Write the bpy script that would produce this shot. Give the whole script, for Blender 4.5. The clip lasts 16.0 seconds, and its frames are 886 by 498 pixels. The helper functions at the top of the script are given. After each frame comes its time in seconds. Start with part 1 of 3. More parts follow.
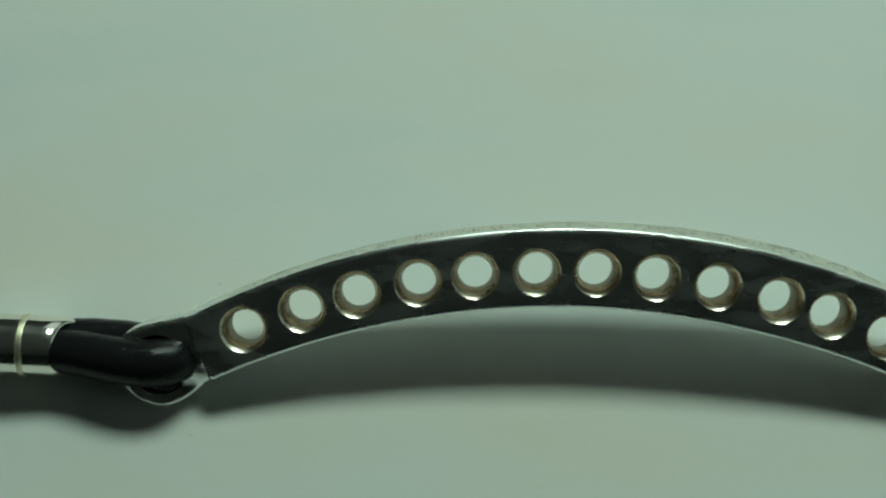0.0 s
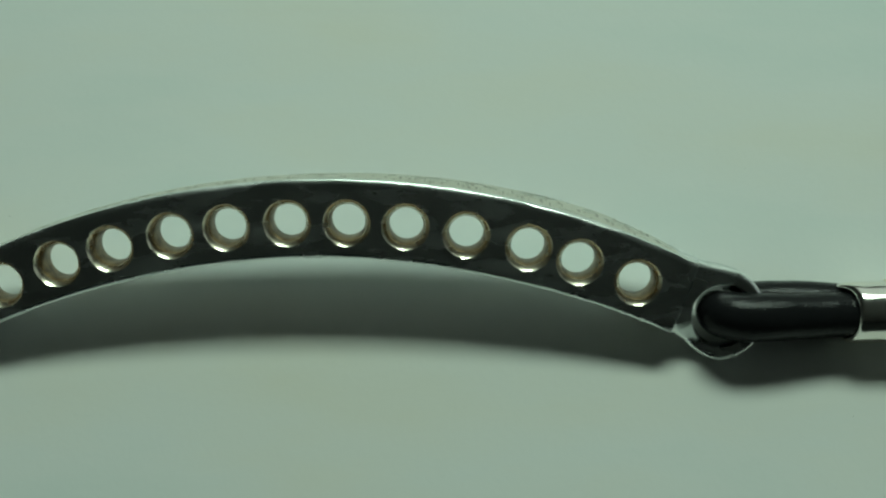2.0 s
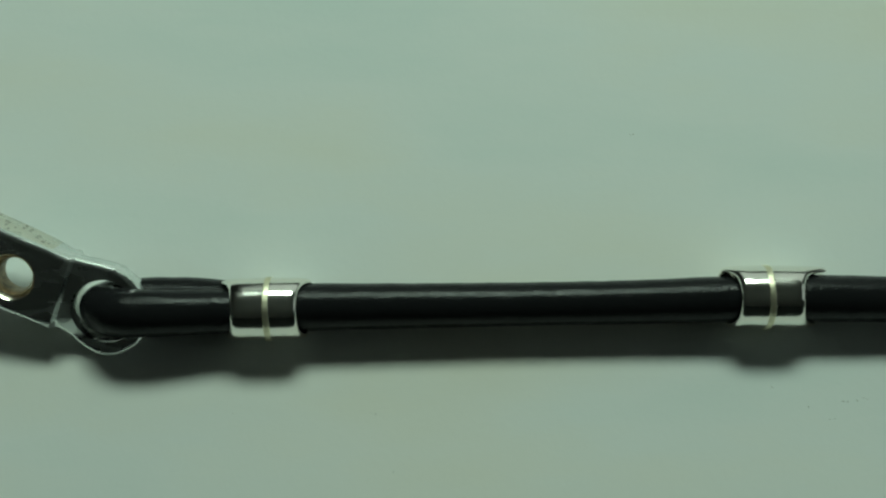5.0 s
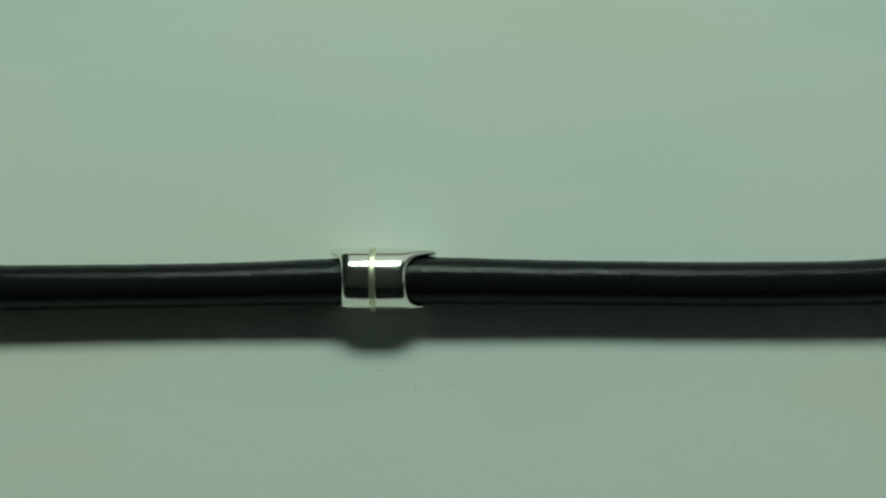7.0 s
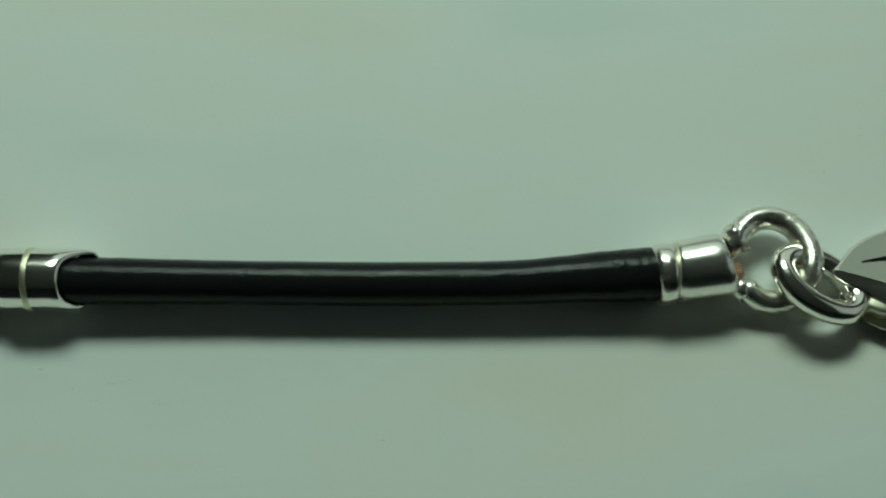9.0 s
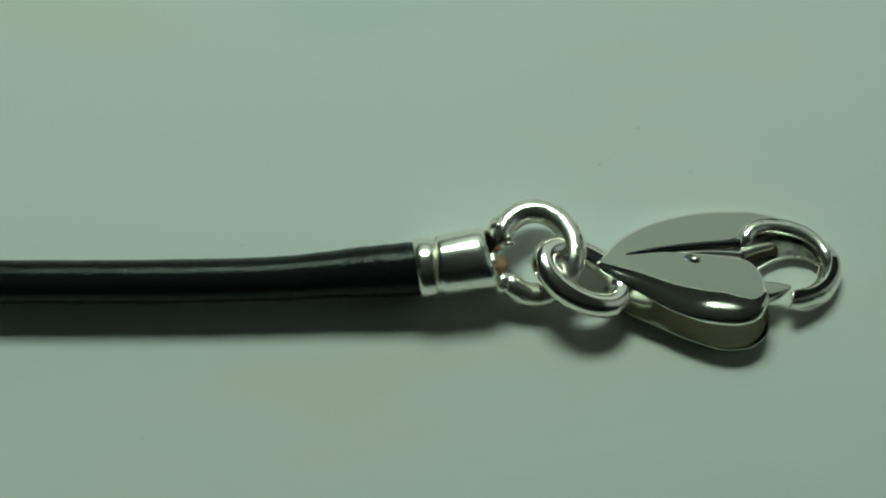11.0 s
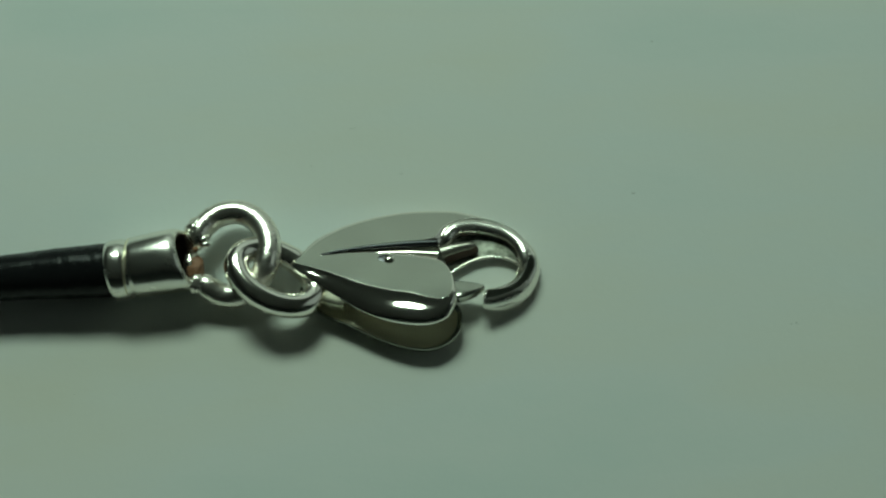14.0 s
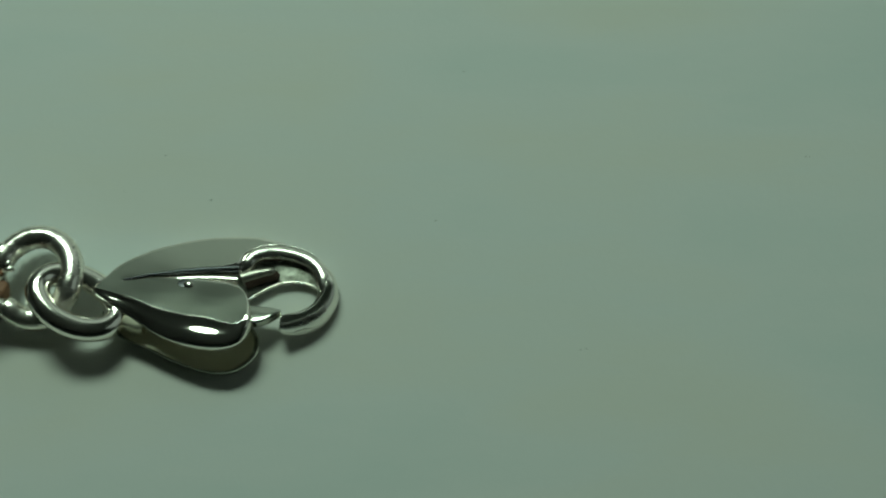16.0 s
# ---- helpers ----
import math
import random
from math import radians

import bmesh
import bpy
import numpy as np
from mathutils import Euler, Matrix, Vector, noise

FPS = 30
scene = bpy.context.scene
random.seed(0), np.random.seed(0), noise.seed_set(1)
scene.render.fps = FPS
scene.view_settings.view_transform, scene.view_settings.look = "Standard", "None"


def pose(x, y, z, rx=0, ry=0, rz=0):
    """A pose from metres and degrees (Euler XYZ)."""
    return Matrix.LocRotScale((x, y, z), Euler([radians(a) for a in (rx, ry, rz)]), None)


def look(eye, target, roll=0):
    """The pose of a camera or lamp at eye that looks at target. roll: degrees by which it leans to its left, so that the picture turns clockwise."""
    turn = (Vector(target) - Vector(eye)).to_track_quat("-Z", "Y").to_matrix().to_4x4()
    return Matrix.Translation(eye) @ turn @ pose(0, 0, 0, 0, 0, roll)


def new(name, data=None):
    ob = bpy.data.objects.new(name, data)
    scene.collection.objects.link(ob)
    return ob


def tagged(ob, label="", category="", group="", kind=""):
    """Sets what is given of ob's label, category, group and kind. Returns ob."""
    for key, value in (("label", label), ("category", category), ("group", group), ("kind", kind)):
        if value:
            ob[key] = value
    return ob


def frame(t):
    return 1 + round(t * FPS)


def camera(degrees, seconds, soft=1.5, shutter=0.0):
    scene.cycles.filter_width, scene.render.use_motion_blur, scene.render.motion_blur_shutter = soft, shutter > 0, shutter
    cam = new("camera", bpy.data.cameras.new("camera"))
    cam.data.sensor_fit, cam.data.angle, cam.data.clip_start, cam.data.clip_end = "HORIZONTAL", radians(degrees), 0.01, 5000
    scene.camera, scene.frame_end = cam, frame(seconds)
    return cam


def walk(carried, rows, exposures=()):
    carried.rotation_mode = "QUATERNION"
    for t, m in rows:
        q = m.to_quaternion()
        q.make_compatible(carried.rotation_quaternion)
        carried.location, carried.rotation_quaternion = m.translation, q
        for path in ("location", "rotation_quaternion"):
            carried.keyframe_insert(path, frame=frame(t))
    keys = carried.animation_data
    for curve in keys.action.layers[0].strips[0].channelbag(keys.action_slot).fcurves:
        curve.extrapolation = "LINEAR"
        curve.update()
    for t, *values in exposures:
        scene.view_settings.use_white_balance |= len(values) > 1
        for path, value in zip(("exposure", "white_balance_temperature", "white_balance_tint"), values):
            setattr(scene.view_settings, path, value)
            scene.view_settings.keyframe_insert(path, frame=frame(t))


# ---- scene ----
MM = 0.001
ELEVATION = 69.67

# Seconds, the eye in millimetres, then pan, tilt and roll in degrees against a steady downward look.
PATH = [
    (0, -1.56, -25.00, 76.55, -1.07, 1.96, 0.62),
    (0.1, -1.25, -25.08, 76.51, -0.83, 1.87, 0.58),
    (0.3, 0.11, -25.23, 76.40, -0.34, 1.69, 0.51),
    (0.5, 2.18, -25.32, 76.25, 0.14, 1.51, 0.44),
    (1, 5.62, -25.36, 75.86, -0.44, 0.92, 0.06),
    (1.5, 9.49, -25.92, 76.31, -0.19, 0.60, -0.14),
    (2, 14.41, -26.01, 76.58, -0.76, 0.26, -0.20),
    (2.5, 20.23, -26.31, 77.23, -0.86, 0.29, -0.09),
    (2.6, 22.17, -26.54, 77.72, -0.96, 0.16, 0.01),
    (2.7, 25.29, -26.82, 78.31, -1.05, 0.04, 0.11),
    (2.8, 27.02, -27.10, 78.89, -1.15, -0.09, 0.20),
    (2.9, 31.03, -27.31, 79.34, -1.24, -0.21, 0.30),
    (3, 34.58, -27.39, 79.51, -1.34, -0.34, 0.40),
    (3.2, 37.13, -27.39, 79.51, -1.34, 0.13, 0.40),
    (5.3, 59.28, -26.22, 76.33, 0.15, 0.34, 0.43),
    (5.5, 62.68, -26.22, 76.33, 0.15, -0.02, 0.43),
    (5.8, 67.70, -26.36, 76.23, -0.16, -0.31, 0.41),
    (6, 69.13, -26.44, 76.10, -0.36, -0.51, 0.39),
    (6.5, 76.40, -26.45, 75.87, -1.22, -0.22, 0.11),
    (7, 81.91, -26.47, 75.96, -0.39, -0.13, 0.49),
    (7.3, 85.10, -26.42, 76.13, -0.48, -0.17, 0.57),
    (7.5, 88.09, -26.35, 76.34, -0.54, -0.20, 0.63),
    (8, 92.74, -26.09, 76.91, -0.19, 0.02, 0.69),
    (8.5, 98.79, -25.75, 76.79, -0.13, -0.41, 0.61),
    (9, 104.71, -25.82, 76.85, -0.09, -0.64, 0.51),
    (9.5, 110.78, -26.06, 77.19, -0.65, -0.42, 0.34),
    (9.7, 112.93, -26.06, 77.19, -0.65, -0.50, 0.34),
    (11.8, 130.55, -26.24, 76.21, -0.57, -0.46, -0.36),
    (12, 133.60, -26.24, 76.21, -0.57, -0.38, -0.36),
    (12.3, 135.23, -26.18, 76.26, -0.31, -0.34, -0.38),
    (12.5, 136.49, -26.15, 76.29, -0.13, -0.31, -0.40),
    (13, 138.89, -26.43, 75.76, -0.25, -0.18, -0.53),
    (13.2, 139.09, -26.68, 75.75, -0.41, -0.08, -0.48),
    (13.5, 140.79, -26.90, 75.75, -0.65, 0.07, -0.40),
    (14, 142.22, -26.56, 76.30, -0.40, -0.22, -0.40),
    (14.3, 144.67, -26.38, 76.48, -0.71, -0.26, -0.39),
    (14.5, 147.35, -26.34, 76.51, -0.91, -0.29, -0.38),
    (15, 148.68, -26.40, 76.86, -0.29, -0.42, -0.38),
    (15.5, 152.32, -26.42, 78.03, -0.63, 0.22, -0.24),
    (16, 155.58, -25.80, 78.87, 0.16, -0.07, -0.03),
]


def eye_pose(x, y, z, pan, tilt, roll):
    return pose(x * MM, y * MM, z * MM, 90 - ELEVATION + tilt) @ pose(0, 0, 0, 0, -pan, 0) @ pose(0, 0, 0, 0, 0, roll)


cam = camera(42.0, 16.0, soft=2.2)
walk(cam, [(t, eye_pose(*p)) for t, *p in PATH],
     exposures=[(0.0, 0.2, 6500, 9.0), (3.0, 0.2, 6500, 8.5), (5.5, 0.14, 6500, 8.0), (9.5, 0.15, 6500, 7.5), (12.5, -0.05, 6500, 5.5), (14.5, -0.19, 6500, 3.5), (16.0, -0.3, 6500, 3.0)])

# ---- light: one long desk lamp behind the bracelet, in a dim room ----
world = bpy.data.worlds.new("dim_room")
scene.world = world
world.use_nodes = True
world.node_tree.nodes["Background"].inputs[0].default_value = (0.55, 0.7, 0.62, 1)
world.node_tree.nodes["Background"].inputs[1].default_value = 0.012
lamp = new("desk_lamp_light", bpy.data.lights.new("desk_lamp_light", "AREA"))
lamp.data.shape = "RECTANGLE"
lamp.data.size, lamp.data.size_y = 0.19, 0.085
lamp.data.energy = 0.99
lamp.data.color = (0.76, 1.0, 0.83)
lamp.matrix_world = look((0.075, 0.279, 0.327), (0.075, 0.0, 0.0))
# an added fill panel beyond the desk, for pale reflections and softer shadows
back_fill = new("back_fill_light", bpy.data.lights.new("back_fill_light", "AREA"))
back_fill.data.shape = "RECTANGLE"
back_fill.data.size, back_fill.data.size_y = 1.2, 0.55
back_fill.data.energy = 0.83
back_fill.data.color = (0.80, 1.0, 0.86)
back_fill.matrix_world = look((0.40, 0.90, 0.42), (0.20, 0.0, 0.0))

# a fainter added fill panel at the end of the desk, lifting the shadows
side = new("side_fill_light", bpy.data.lights.new("side_fill_light", "AREA"))
side.data.shape = "RECTANGLE"
side.data.size, side.data.size_y = 1.0, 0.8
side.data.energy = 0.6
side.data.color = (0.80, 1.0, 0.90)
side.matrix_world = look((1.3, 0.1, 0.62), (0.1, 0.0, 0.0))


# ---- materials ----
def material(name, color, rough, metal=0.0):
    m = bpy.data.materials.new(name)
    m.use_nodes = True
    b = m.node_tree.nodes["Principled BSDF"]
    b.inputs["Base Color"].default_value = (*color, 1)
    b.inputs["Roughness"].default_value = rough
    b.inputs["Metallic"].default_value = metal
    return m, m.node_tree, b


def noise_node(nt, scale, detail=3.0, stretch=(1, 1, 1)):
    co, mp, n = nt.nodes.new("ShaderNodeTexCoord"), nt.nodes.new("ShaderNodeMapping"), nt.nodes.new("ShaderNodeTexNoise")
    mp.inputs["Scale"].default_value = stretch
    n.inputs["Scale"].default_value, n.inputs["Detail"].default_value = scale, detail
    nt.links.new(co.outputs["Object"], mp.inputs["Vector"])
    nt.links.new(mp.outputs["Vector"], n.inputs["Vector"])
    return n.outputs["Fac"]


def ramp(nt, fac, stops):
    r = nt.nodes.new("ShaderNodeValToRGB")
    r.color_ramp.elements[0].position, r.color_ramp.elements[0].color = stops[0][0], (*stops[0][1], 1)
    r.color_ramp.elements[1].position, r.color_ramp.elements[1].color = stops[-1][0], (*stops[-1][1], 1)
    for p, c in stops[1:-1]:
        r.color_ramp.elements.new(p).color = (*c, 1)
    nt.links.new(fac, r.inputs["Fac"])
    return r.outputs["Color"]


def bump(nt, b, fac, strength, distance):
    n = nt.nodes.new("ShaderNodeBump")
    n.inputs["Strength"].default_value, n.inputs["Distance"].default_value = strength, distance
    nt.links.new(fac, n.inputs["Height"])
    nt.links.new(n.outputs["Normal"], b.inputs["Normal"])


def silver(name, color, low, high, relief, scale=900.0):
    m, nt, b = material(name, color, low, 1.0)
    nt.links.new(ramp(nt, noise_node(nt, 260.0, 5.0, (1, 3, 3)), [(0.35, (low,) * 3), (0.75, (high,) * 3)]), b.inputs["Roughness"])
    bump(nt, b, noise_node(nt, scale, 2.0), relief, 0.00002)
    return m


POLISHED = silver("polished_silver", (0.95, 0.91, 0.83), 0.11, 0.19, 0.35, 1600.0)
MIRROR = silver("bright_silver", (0.94, 0.91, 0.85), 0.11, 0.18, 0.12, 500.0)
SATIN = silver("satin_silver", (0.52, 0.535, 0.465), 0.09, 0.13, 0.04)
WORN = silver("worn_silver", (0.95, 0.905, 0.82), 0.2, 0.38, 1.0, 2600.0)
BRUSHED = silver("scuffed_silver", (0.9, 0.92, 0.91), 0.17, 0.42, 0.3, 300.0)
DULL, _nt, _b = material("dull_silver", (0.2, 0.19, 0.15), 0.42, 1.0)
_nt.links.new(ramp(_nt, noise_node(_nt, 1300.0, 4.0), [(0.36, (0.07, 0.07, 0.055)), (0.66, (0.27, 0.275, 0.235))]), _b.inputs["Base Color"])
bump(_nt, _b, noise_node(_nt, 2200.0), 0.9, 0.00004)
AGED = silver("aged_lining", (0.92, 0.88, 0.70), 0.46, 0.62, 0.25, 2500.0)
# the brown reflected in the hole walls, put into their own colour
HOLE_BROWN, _nt, _b = material("brown_hole_silver", (0.17, 0.115, 0.06), 0.4, 0.35)
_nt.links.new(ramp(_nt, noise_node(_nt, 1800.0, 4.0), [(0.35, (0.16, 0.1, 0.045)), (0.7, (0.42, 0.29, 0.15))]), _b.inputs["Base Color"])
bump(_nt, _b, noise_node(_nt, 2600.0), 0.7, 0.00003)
COUNTERSINK = silver("countersunk_silver", (0.88, 0.81, 0.67), 0.22, 0.36, 0.6, 1500.0)
ENGRAVED = silver("worn_engraved_silver", (0.8, 0.79, 0.7), 0.2, 0.5, 1.0, 1700.0)
SOLDER = silver("solder", (0.82, 0.77, 0.58), 0.38, 0.55, 0.9, 4500.0)
OXIDE = silver("oxidised_silver", (0.5, 0.48, 0.42), 0.3, 0.5, 0.6, 4000.0)
SCRATCHED = silver("scratched_silver", (0.93, 0.9, 0.83), 0.2, 0.34, 0.6, 1500.0)
# near-black: the shade of the clasp's gaps and hollows put into the colour
GAP_DARK = silver("dark_gap_silver", (0.07, 0.07, 0.075), 0.25, 0.4, 0.5, 3000.0)
# residue in the cap; also the painted shade of the gap round the spring
BROWN, _nt, _b = material("brown_residue_and_gap_shade", (0.07, 0.04, 0.025), 0.6)
bump(_nt, _b, noise_node(_nt, 3000.0), 0.8, 0.0001)

RUST, _nt, _b = material("rusty_residue", (0.30, 0.15, 0.085), 0.6)
bump(_nt, _b, noise_node(_nt, 4000.0), 0.9, 0.0001)

LEATHER, _nt, _b = material("black_leather", (0.012, 0.0125, 0.0135), 0.35)
_b.inputs["Specular IOR Level"].default_value = 0.34
_b.inputs["IOR"].default_value = 1.32
_nt.links.new(ramp(_nt, noise_node(_nt, 1500.0, 4.0, (0.5, 1, 1)), [(0.3, (0.12,) * 3), (0.7, (0.2,) * 3)]), _b.inputs["Roughness"])
bump(_nt, _b, noise_node(_nt, 4800.0, 5.0, (1.1, 1, 1)), 1.0, 0.00004)

PAPER, _nt, _b = material("white_paper", (0.78, 0.8, 0.78), 0.75)
_nt.links.new(ramp(_nt, noise_node(_nt, 70.0, 5.0, (0.35, 1, 1)), [(0.3, (0.70, 0.77, 0.75)), (0.47, (0.77, 0.80, 0.78)), (0.57, (0.785, 0.795, 0.75)), (0.72, (0.785, 0.775, 0.69))]), _b.inputs["Base Color"])
bump(_nt, _b, noise_node(_nt, 900.0, 5.0), 0.12, 0.0002)
SPECK, _, _ = material("dark_dust", (0.45, 0.46, 0.41), 0.8)
DESK, _nt, _b = material("desk_board", (0.5, 0.5, 0.48), 0.6)
_nt.links.new(ramp(_nt, noise_node(_nt, 30.0), [(0.3, (0.45, 0.45, 0.43)), (0.7, (0.55, 0.55, 0.52))]), _b.inputs["Base Color"])
CEILING, _nt, _b = material("ceiling_paint", (0.58, 0.58, 0.56), 0.8)
_nt.links.new(ramp(_nt, noise_node(_nt, 3.0), [(0.3, (0.56, 0.57, 0.55)), (0.7, (0.6, 0.6, 0.58))]), _b.inputs["Base Color"])
# for the unseen south wall: dark, so that the plate's face reflects dark
DARK_REFLECTION, _nt, _b = material("dark_reflection_paint", (0.1, 0.11, 0.105), 0.8)
_nt.links.new(ramp(_nt, noise_node(_nt, 4.0), [(0.3, (0.09, 0.1, 0.095)), (0.7, (0.12, 0.13, 0.125))]), _b.inputs["Base Color"])
WALLPAINT, _nt, _b = material("dim_wall_paint", (0.25, 0.27, 0.26), 0.8)
_nt.links.new(ramp(_nt, noise_node(_nt, 4.0), [(0.3, (0.42, 0.44, 0.43)), (0.7, (0.47, 0.49, 0.48))]), _b.inputs["Base Color"])


# ---- building helpers (geometry in millimetres) ----
def mesh_of(name, bm, mats, angle=35):
    bmesh.ops.recalc_face_normals(bm, faces=bm.faces)
    bm.transform(Matrix.Scale(MM, 4))
    me = bpy.data.meshes.new(name)
    bm.to_mesh(me)
    bm.free()
    for m in mats if isinstance(mats, (list, tuple)) else [mats]:
        me.materials.append(m)
    me.shade_smooth()
    me.set_sharp_from_angle(angle=radians(angle))
    return me


def part(name, bm, mats, parent, label="", angle=35):
    ob = new(name, mesh_of(name, bm, mats, angle))
    ob.parent = parent
    return tagged(ob, label) if label else ob


def spline(pts, n, closed=False):
    """Points along a smooth curve through pts, n to a span."""
    p = [Vector(q) for q in pts]
    count = len(p)
    out = []
    for i in range(count if closed else count - 1):
        if closed:
            a, b, c, d = (p[(i + k) % count] for k in (-1, 0, 1, 2))
        else:
            a, b, c, d = p[max(i - 1, 0)], p[i], p[i + 1], p[min(i + 2, count - 1)]
        for k in range(n):
            t = k / n
            out.append(0.5 * (2 * b + (c - a) * t + (2 * a - 5 * b + 4 * c - d) * t**2 + (3 * b - a - 3 * c + d) * t**3))
    if not closed:
        out.append(p[-1])
    return out


def skin(bm, rings, closed=False, caps=True, mat=0):
    """Quads between rings of points."""
    vs = [[bm.verts.new(q) for q in r] for r in rings]
    n = len(vs[0])
    for i in range(len(vs) if closed else len(vs) - 1):
        a, b = vs[i], vs[(i + 1) % len(vs)]
        for k in range(n):
            bm.faces.new((a[k], a[(k + 1) % n], b[(k + 1) % n], b[k])).material_index = mat
    if caps and not closed:
        bm.faces.new(vs[0])
        bm.faces.new(vs[-1])
    return vs


def tube(bm, pts, radius, seg=20, closed=False, tall=1.0, rough=0.0, turn=None):
    """A round rod along pts; radius is a number or one for each point; tall stretches it upwards."""
    pts = [Vector(p) for p in pts]
    count = len(pts)
    rad = radius if isinstance(radius, (list, tuple)) else [radius] * count
    rings = []
    for i, p in enumerate(pts):
        if closed:
            way = pts[(i + 1) % count] - pts[i - 1]
        else:
            way = pts[min(i + 1, count - 1)] - pts[max(i - 1, 0)]
        way.normalize()
        up = turn or Vector((0, 0, 1))
        if i and not turn:
            up = last
        side = way.cross(up)
        if side.length < 1e-4:
            side = way.cross(Vector((0, 1, 0)))
        side.normalize()
        up = side.cross(way)
        last = up
        ring = []
        for k in range(seg):
            a = 2 * math.pi * k / seg
            q = p + (side * math.cos(a) + up * math.sin(a) * tall) * rad[i]
            if rough:
                worn = 1 + 5.0 * min(max((p.x - 112) / 4, 0.0), 1.0)
                q += (q - p) * rough * (noise.noise(q * 0.9) + 0.4 * worn * noise.noise(q * 3.1))
            ring.append(q)
        rings.append(ring)
    if closed:
        # the last ring meets the first with the least twist
        n = seg
        best = min(range(n), key=lambda s: (rings[-1][s] - rings[0][0]).length)
        vs = [[bm.verts.new(q) for q in r] for r in rings]
        for i in range(count - 1):
            for k in range(n):
                bm.faces.new((vs[i][k], vs[i][(k + 1) % n], vs[i + 1][(k + 1) % n], vs[i + 1][k]))
        for k in range(n):
            bm.faces.new((vs[-1][(k + best) % n], vs[-1][(k + 1 + best) % n], vs[0][(k + 1) % n], vs[0][k]))
    else:
        skin(bm, rings)
    return bm


def turned(bm, profile, base, way, seg=40, mat=0, caps=True):
    """A turned body: profile of (along, radius) about the axis from base."""
    way = Vector(way).normalized()
    side = way.cross(Vector((0, 0, 1))).normalized()
    up = side.cross(way)
    base = Vector(base)
    skin(bm, [[base + way * s + (side * math.cos(a) + up * math.sin(a)) * r for a in (2 * math.pi * k / seg for k in range(seg))] for s, r in profile], mat=mat, caps=caps)
    return bm


def inset(pts, by):
    """A closed outline (counter-clockwise, 2D) moved inwards."""
    out, n = [], len(pts)
    for i in range(n):
        a, b, c = Vector(pts[i - 1]), Vector(pts[i]), Vector(pts[(i + 1) % n])
        d1, d2 = (b - a).normalized(), (c - b).normalized()
        n1, n2 = Vector((-d1.y, d1.x)), Vector((-d2.y, d2.x))
        m = (n1 + n2).normalized()
        out.append(b + m * (by / max(m.dot(n1), 0.5)))
    return out


def slab(bm, outline, holes, depth, edge, height=None):
    """A plate in the local u, v plane, from w = 0 down to -depth, with rounded edges and round holes (u, v, radius, flare)."""
    height = height or (lambda q, w: w)

    def ring(pts, w):
        return [bm.verts.new((q[0], q[1], height(q, w))) for q in pts]

    def band(a, b, mat=0):
        n = len(a)
        for k in range(n):
            bm.faces.new((a[k], a[(k + 1) % n], b[(k + 1) % n], b[k])).material_index = mat

    def rim(vs):
        return [bm.edges.get((vs[k], vs[(k + 1) % len(vs)])) for k in range(len(vs))]

    levels = [(edge + 0.05, 0), (edge, 0), (edge * 0.55, -edge * 0.10), (edge * 0.2, -edge * 0.38), (0, -edge)]
    levels += [(o, -depth - w) for o, w in reversed(levels)]
    rings = [ring(inset(outline, o), w) for o, w in levels]
    for a, b in zip(rings, rings[1:]):
        band(a, b)
    top, bottom = rim(rings[0]), rim(rings[-1])
    for u, v, r, flare in holes:
        turn = [j * math.pi / 16 for j in range(9)]
        prof = [(r + flare + 0.05, 0)] + [(r + flare * (1 - 0.45 * math.sin(t) - 0.55 * t / turn[-1]), -0.85 * (0.45 * (1 - math.cos(t)) + 0.55 * t / turn[-1])) for t in turn]
        prof += [(q, -depth - w) for q, w in reversed(prof)]
        hs = [ring([(u + q * math.cos(2 * math.pi * k / 64), v + q * math.sin(2 * math.pi * k / 64)) for k in range(64)], w) for q, w in prof]
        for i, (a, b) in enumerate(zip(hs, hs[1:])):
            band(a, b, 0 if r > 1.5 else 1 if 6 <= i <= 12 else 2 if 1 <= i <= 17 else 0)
        top += rim(hs[0])
        bottom += rim(hs[-1])
    bmesh.ops.triangle_fill(bm, edges=top, use_beauty=True)
    bmesh.ops.triangle_fill(bm, edges=bottom, use_beauty=True)
    return bm


def loft(bm, rows, n, seg=32, square=0.8):
    """A smooth body along rows of (x, y, z, half width, rise above z, drop below z)."""
    rows = [[v for q in (a, b) for v in q] for a, b in zip(spline([r[:3] for r in rows], n), spline([r[3:] for r in rows], n))]
    rings = []
    for i, (x, y, z, w, up, down) in enumerate(rows):
        a, b = rows[max(i - 1, 0)], rows[min(i + 1, len(rows) - 1)]
        way = Vector((b[0] - a[0], b[1] - a[1])).normalized()
        ring = []
        for k in range(seg):
            t = 2 * math.pi * k / seg
            c, s = math.cos(t), math.sin(t)
            c, s = math.copysign(abs(c) ** square, c), math.copysign(abs(s) ** square, s)
            ring.append((x - way.y * w * c, y + way.x * w * c, z + (up if s > 0 else down) * s))
        rings.append(ring)
    skin(bm, rings)
    return bm


# ---- the setting: paper on a desk, in a dim closed room ----
def sheet(name, x0, x1, y0, y1, z0, z1, mat, label, category):
    bm = bmesh.new()
    bmesh.ops.create_cube(bm, size=1.0)
    bm.transform(Matrix.LocRotScale(((x0 + x1) / 2, (y0 + y1) / 2, (z0 + z1) / 2), None, (x1 - x0, y1 - y0, z1 - z0)))
    bm.transform(Matrix.Scale(1000.0, 4))
    return tagged(new(name, mesh_of(name, bm, mat)), label, category, kind="structure")


